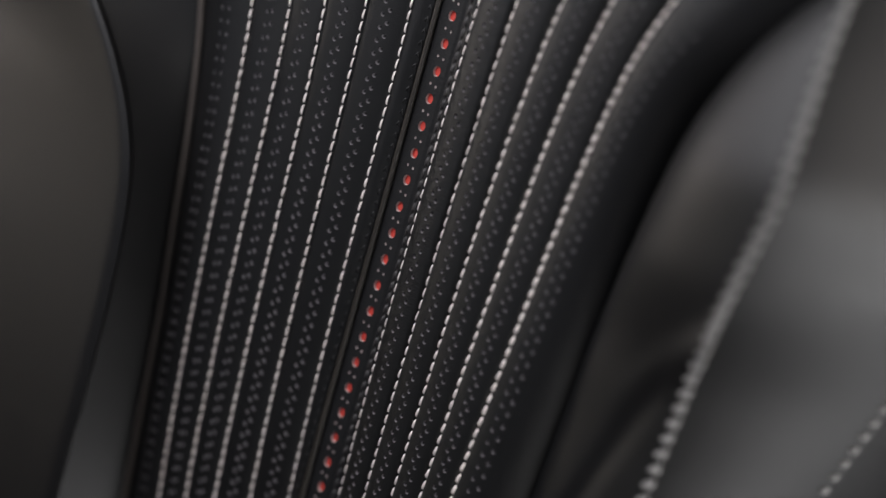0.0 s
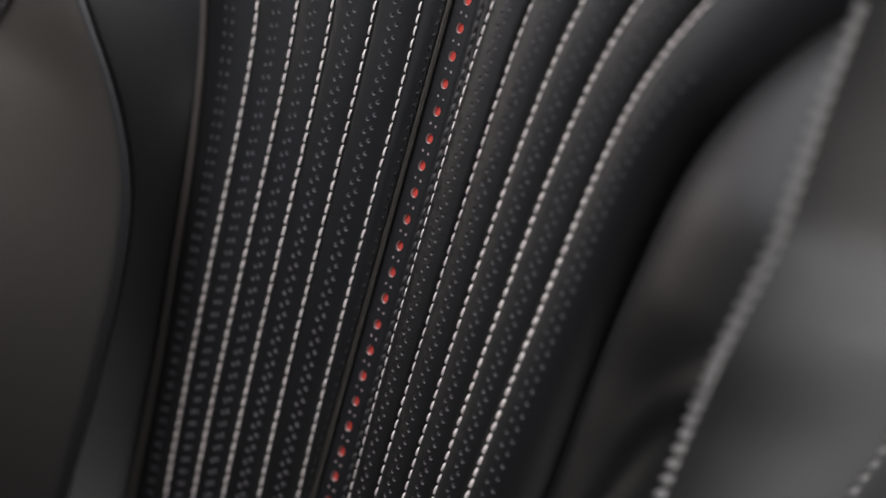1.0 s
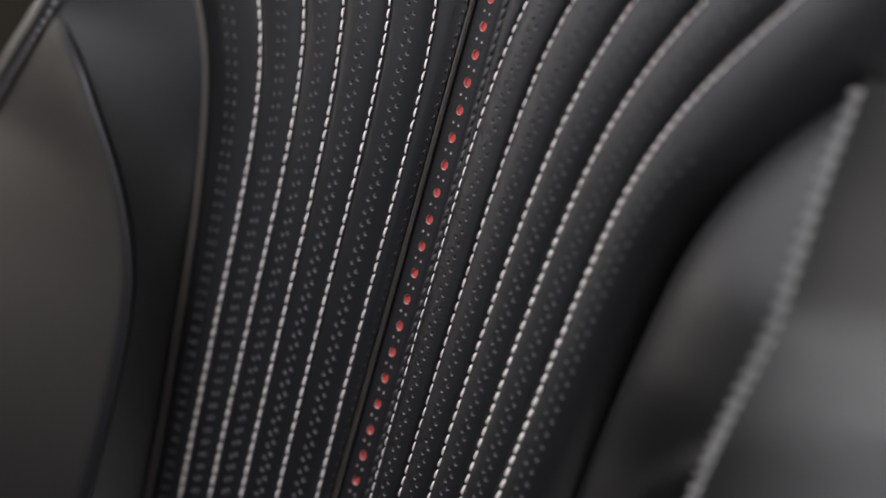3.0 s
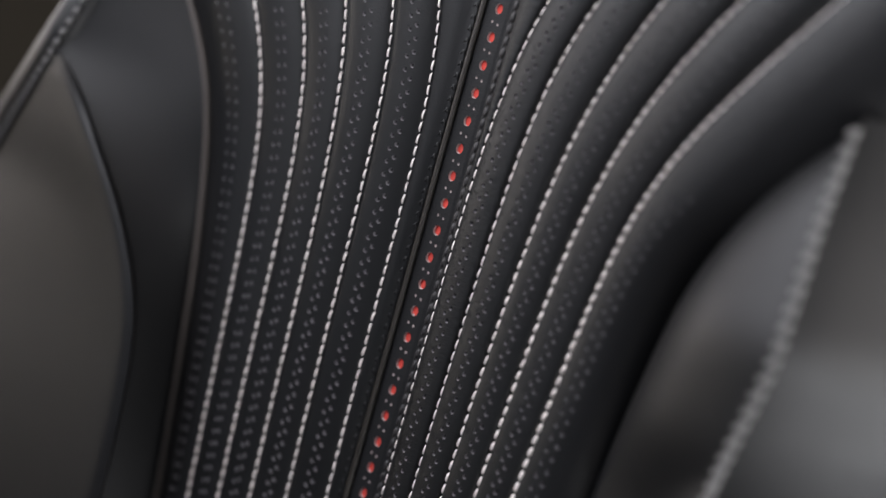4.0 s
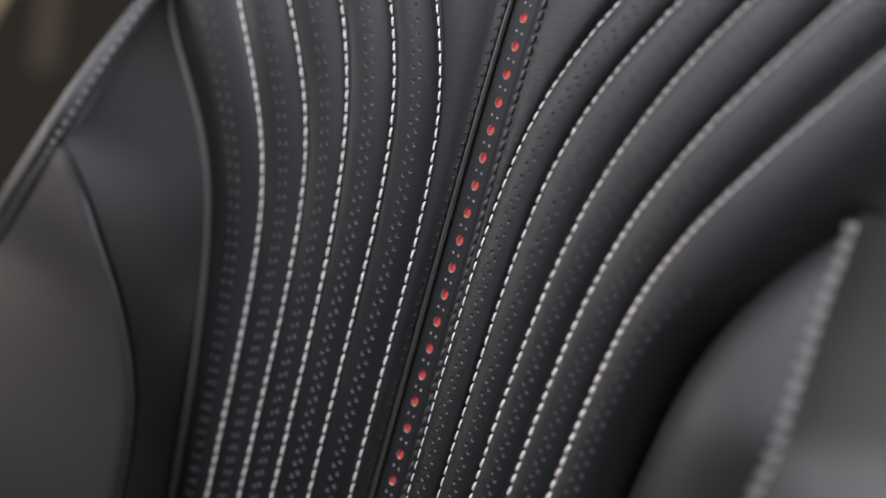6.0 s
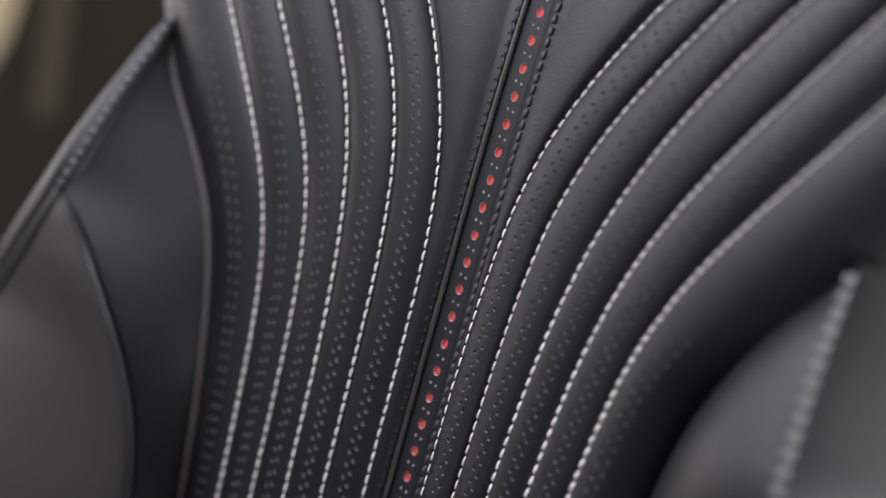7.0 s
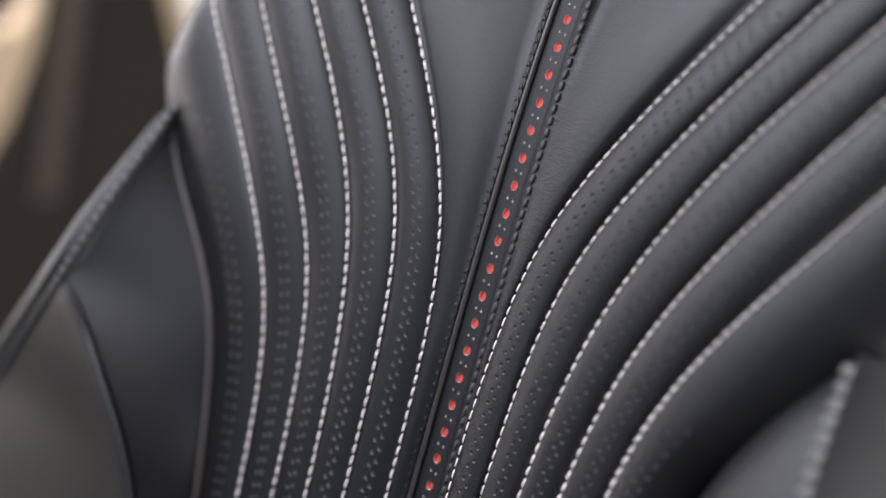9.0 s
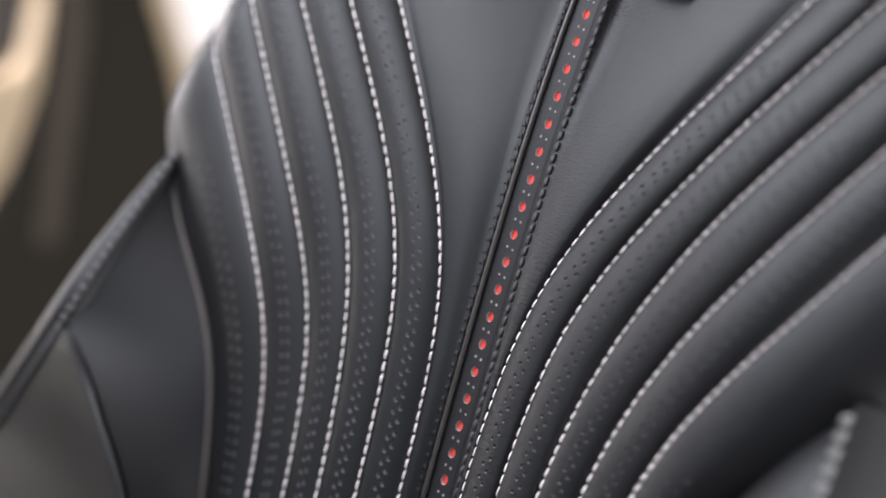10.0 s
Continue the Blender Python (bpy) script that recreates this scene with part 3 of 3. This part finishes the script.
for side in (-1, 1):
    NEAR = side > 0
    end = END if side > 0 else END_FAR
    if side > 0:
        rolled_panel(side)
    else:
        side_panel(side)
        patch(side, "bolster_panel", crest_line, outer_uw, LOW, TIP + 0.004, 0.0012, "smooth padded black leather bolster panel", nc=40, ns=140, power=1.0, gather=2.2,
              extra=lambda u, s, c: -EDGE_ROUND * np.exp(-((u - crest_line(s)[0]) / 0.0035) ** 1.5) * np.clip((TIP - s) / 0.02, 0, 1))
        patch(side, "panel_edge", crest_under, pad_edge, LOW, TIP + 0.004, 0.0, "turned-in leather edge of the bolster panel", nc=6, ns=140)
    patch(side, "outer_bolster_panel", outer_uw, flank_uw, LOW, end, 0.006, "smooth black leather outer bolster panel")
    flank_back = lambda s: (flank_uw(s)[0] + 0.012, flank_uw(s)[1] - 0.09)
    patch(side, "flank_panel", flank_uw, flank_back, LOW, end, 0.004, "black leather flank panel")
    welts = [("bolster_welt", lambda q: (outer_uw(q)[0] + (0.001 if NEAR else 0.0018), outer_uw(q)[1] - (0.005 if NEAR else 0.0058)), end, 0.0018 if NEAR else 0.0098, LEATHER)]
    if side < 0:
        welts.append(("rolled_rim", lambda q: (rim_u(q), base_w(rim_u(q), q) - rim_depth(q)), 0.088, 0.0017, LIT_RIM))
    for nm, fn, hi, rad, mat in welts:
        s = np.linspace(LOW, hi, 160)
        u, w = fn(s)
        slim = 1 - 0.5 * np.clip((s - 0.02) / 0.07, 0, 1)
        v, f = tube(place(side * u, s, w), rad * slim * np.clip((hi - s) / 0.02, 0.15, 1) ** 0.5, 12)
        seat_part(nm, v, f, mat, "black leather piping")
    for nm, fn, off in (("bolster_stitching", outer_uw, 0.0), ("flank_stitching", flank_uw, -0.003)):
        inset, rise = (0.0, 0.003) if NEAR else (-0.0046, 0.0024)
        line = lambda s: place(side * (fn(np.asarray(s, float))[0] + off + inset), s, fn(np.asarray(s, float))[1] + rise)
        slant, size = (12, (0.80, 4.8 if fn is outer_uw else 6.5, 3.8, 1)) if NEAR else (20, (0.95, 3.0, 2.2, 1))
        v, f = baked(STITCH, [jitter(m) @ Matrix.Rotation(radians(slant), 4, "Z") @ Matrix.Diagonal(size) for _, m in line_frames(line, LOW, end - 0.004, 0.0076 if NEAR else 0.0062, 0.0008)])
        # same thread on both bolsters, the far one coloured as shaded
        seat_part(nm, v, f, GREY_THREAD if side > 0 else SHADED_THREAD, "grey thread stitching", "stuff")

# ---- back of the backrest
s = np.linspace(LOW - 0.01, TOP + 0.02, 40)[:, None]
c = np.linspace(-1, 1, 25)[None, :]
v, f = sheet(place(0.26 * c, s, -0.10 - 0.03 * (1 - c ** 2)), True)
seat_part("back_shell", v, f, PLASTIC, "dark moulded plastic back shell")

# ---------------------------------------------------------------- the cabin round it
def setting(name, bm, mat, label=""):
    return tagged(new(name, from_bm(name, bm, mat)), label, "", "", "structure")


setting("ground", box((-60, -60, -0.3), (60, 60, 0.0), 0), CONCRETE)
setting("floor", box((-0.95, -1.9, 0.30), (0.95, 1.9, 0.36), 0), CARPET)
setting("ceiling", box((-0.95, -0.95, 1.80), (0.95, 1.9, 1.86), 0.01), LINER)
setting("wall_left", box((-1.05, 0.60, 0.20), (-0.95, 1.9, 0.715), 0.02), TRIM)
setting("wall_left_low", box((-1.05, 0.10, 0.20), (-0.945, 0.60, 0.55), 0.02), TRIM)
setting("wall_left_front", box((-1.05, -1.9, 0.20), (-0.95, 0.10, 0.99), 0.02), TRIM)
setting("wall_rear", box((-0.95, 1.9, 0.30), (0.95, 1.98, 1.82), 0.01), TRIM)
setting("wall_front", box((-0.95, -1.9, 0.36), (0.95, -1.25, 1.30), 0.06, 4), PLASTIC)


def prism(outline, x0, x1, bevel):
    """A shape in the y, z plane, carried from x0 to x1, with rounded edges."""
    bm = bmesh.new()
    near = [bm.verts.new((x1, y, z)) for y, z in outline]
    far = [bm.verts.new((x0, y, z)) for y, z in outline]
    bm.faces.new(near)
    bm.faces.new(far[::-1])
    n = len(outline)
    for i in range(n):
        bm.faces.new((near[i], far[i], far[(i + 1) % n], near[(i + 1) % n]))
    bmesh.ops.recalc_face_normals(bm, faces=bm.faces)
    bmesh.ops.bevel(bm, geom=[e for e in bm.edges], offset=bevel, segments=2, affect="EDGES", profile=0.5)
    return bm


setting("sill_left", prism([(0.262, 1.8), (0.268, 1.074), (0.254, 1.039), (0.243, 1.031), (0.23, 1.03), (0.201, 1.037), (0.182, 0.922), (0.206, 0.95), (0.226, 0.968), (0.242, 0.993), (0.258, 1.019), (0.274, 1.072), (0.282, 1.8)], -0.568, -0.55, 0.003), TAN)
setting("pillar", prism([(0.0, 0.36), (0.0, 0.86), (0.18, 0.922), (0.204, 0.95), (0.224, 0.968), (0.24, 0.993), (0.256, 1.019), (0.272, 1.072), (0.278, 1.8), (0.351, 1.8), (0.359, 1.074), (0.382, 1.001), (0.389, 0.967), (0.399, 0.36)], -0.62, -0.546, 0.004), TRIM)
setting("pillar_edge", prism([(0.354, 1.800), (0.362, 1.075), (0.384, 1.001), (0.392, 0.967), (0.404, 0.360), (0.429, 0.360), (0.410, 0.970), (0.402, 1.003), (0.381, 1.075), (0.373, 1.800)], -0.568, -0.55, 0.003), TAN)
setting("pillar_trim", prism([(0.234, 0.905), (0.277, 1.048), (0.281, 1.088), (0.292, 1.800), (0.310, 1.800), (0.299, 1.084), (0.295, 1.043), (0.252, 0.901)], -0.546, -0.540, 0.002), BELT)

# ---- sleeves for the head restraint's posts, at the top of the backrest
for side in (-1, 1):
    s0, u0 = 0.246, side * 0.046
    r = float(np.interp(s0, S_TAB, R_TAB))
    up = np.array([0, math.sin(r * 0.6), math.cos(r * 0.6)])
    p = place(u0, s0, base_w(np.array(abs(u0)), np.array(s0)) - 0.004)
    v1, f1 = tube([p - up * 0.01, p + up * 0.001, p + up * 0.003, p + up * 0.004], [0.021, 0.021, 0.020, 0.015], 24)
    seat_part("post_sleeve", v1, f1, PLASTIC, "black plastic post sleeve")
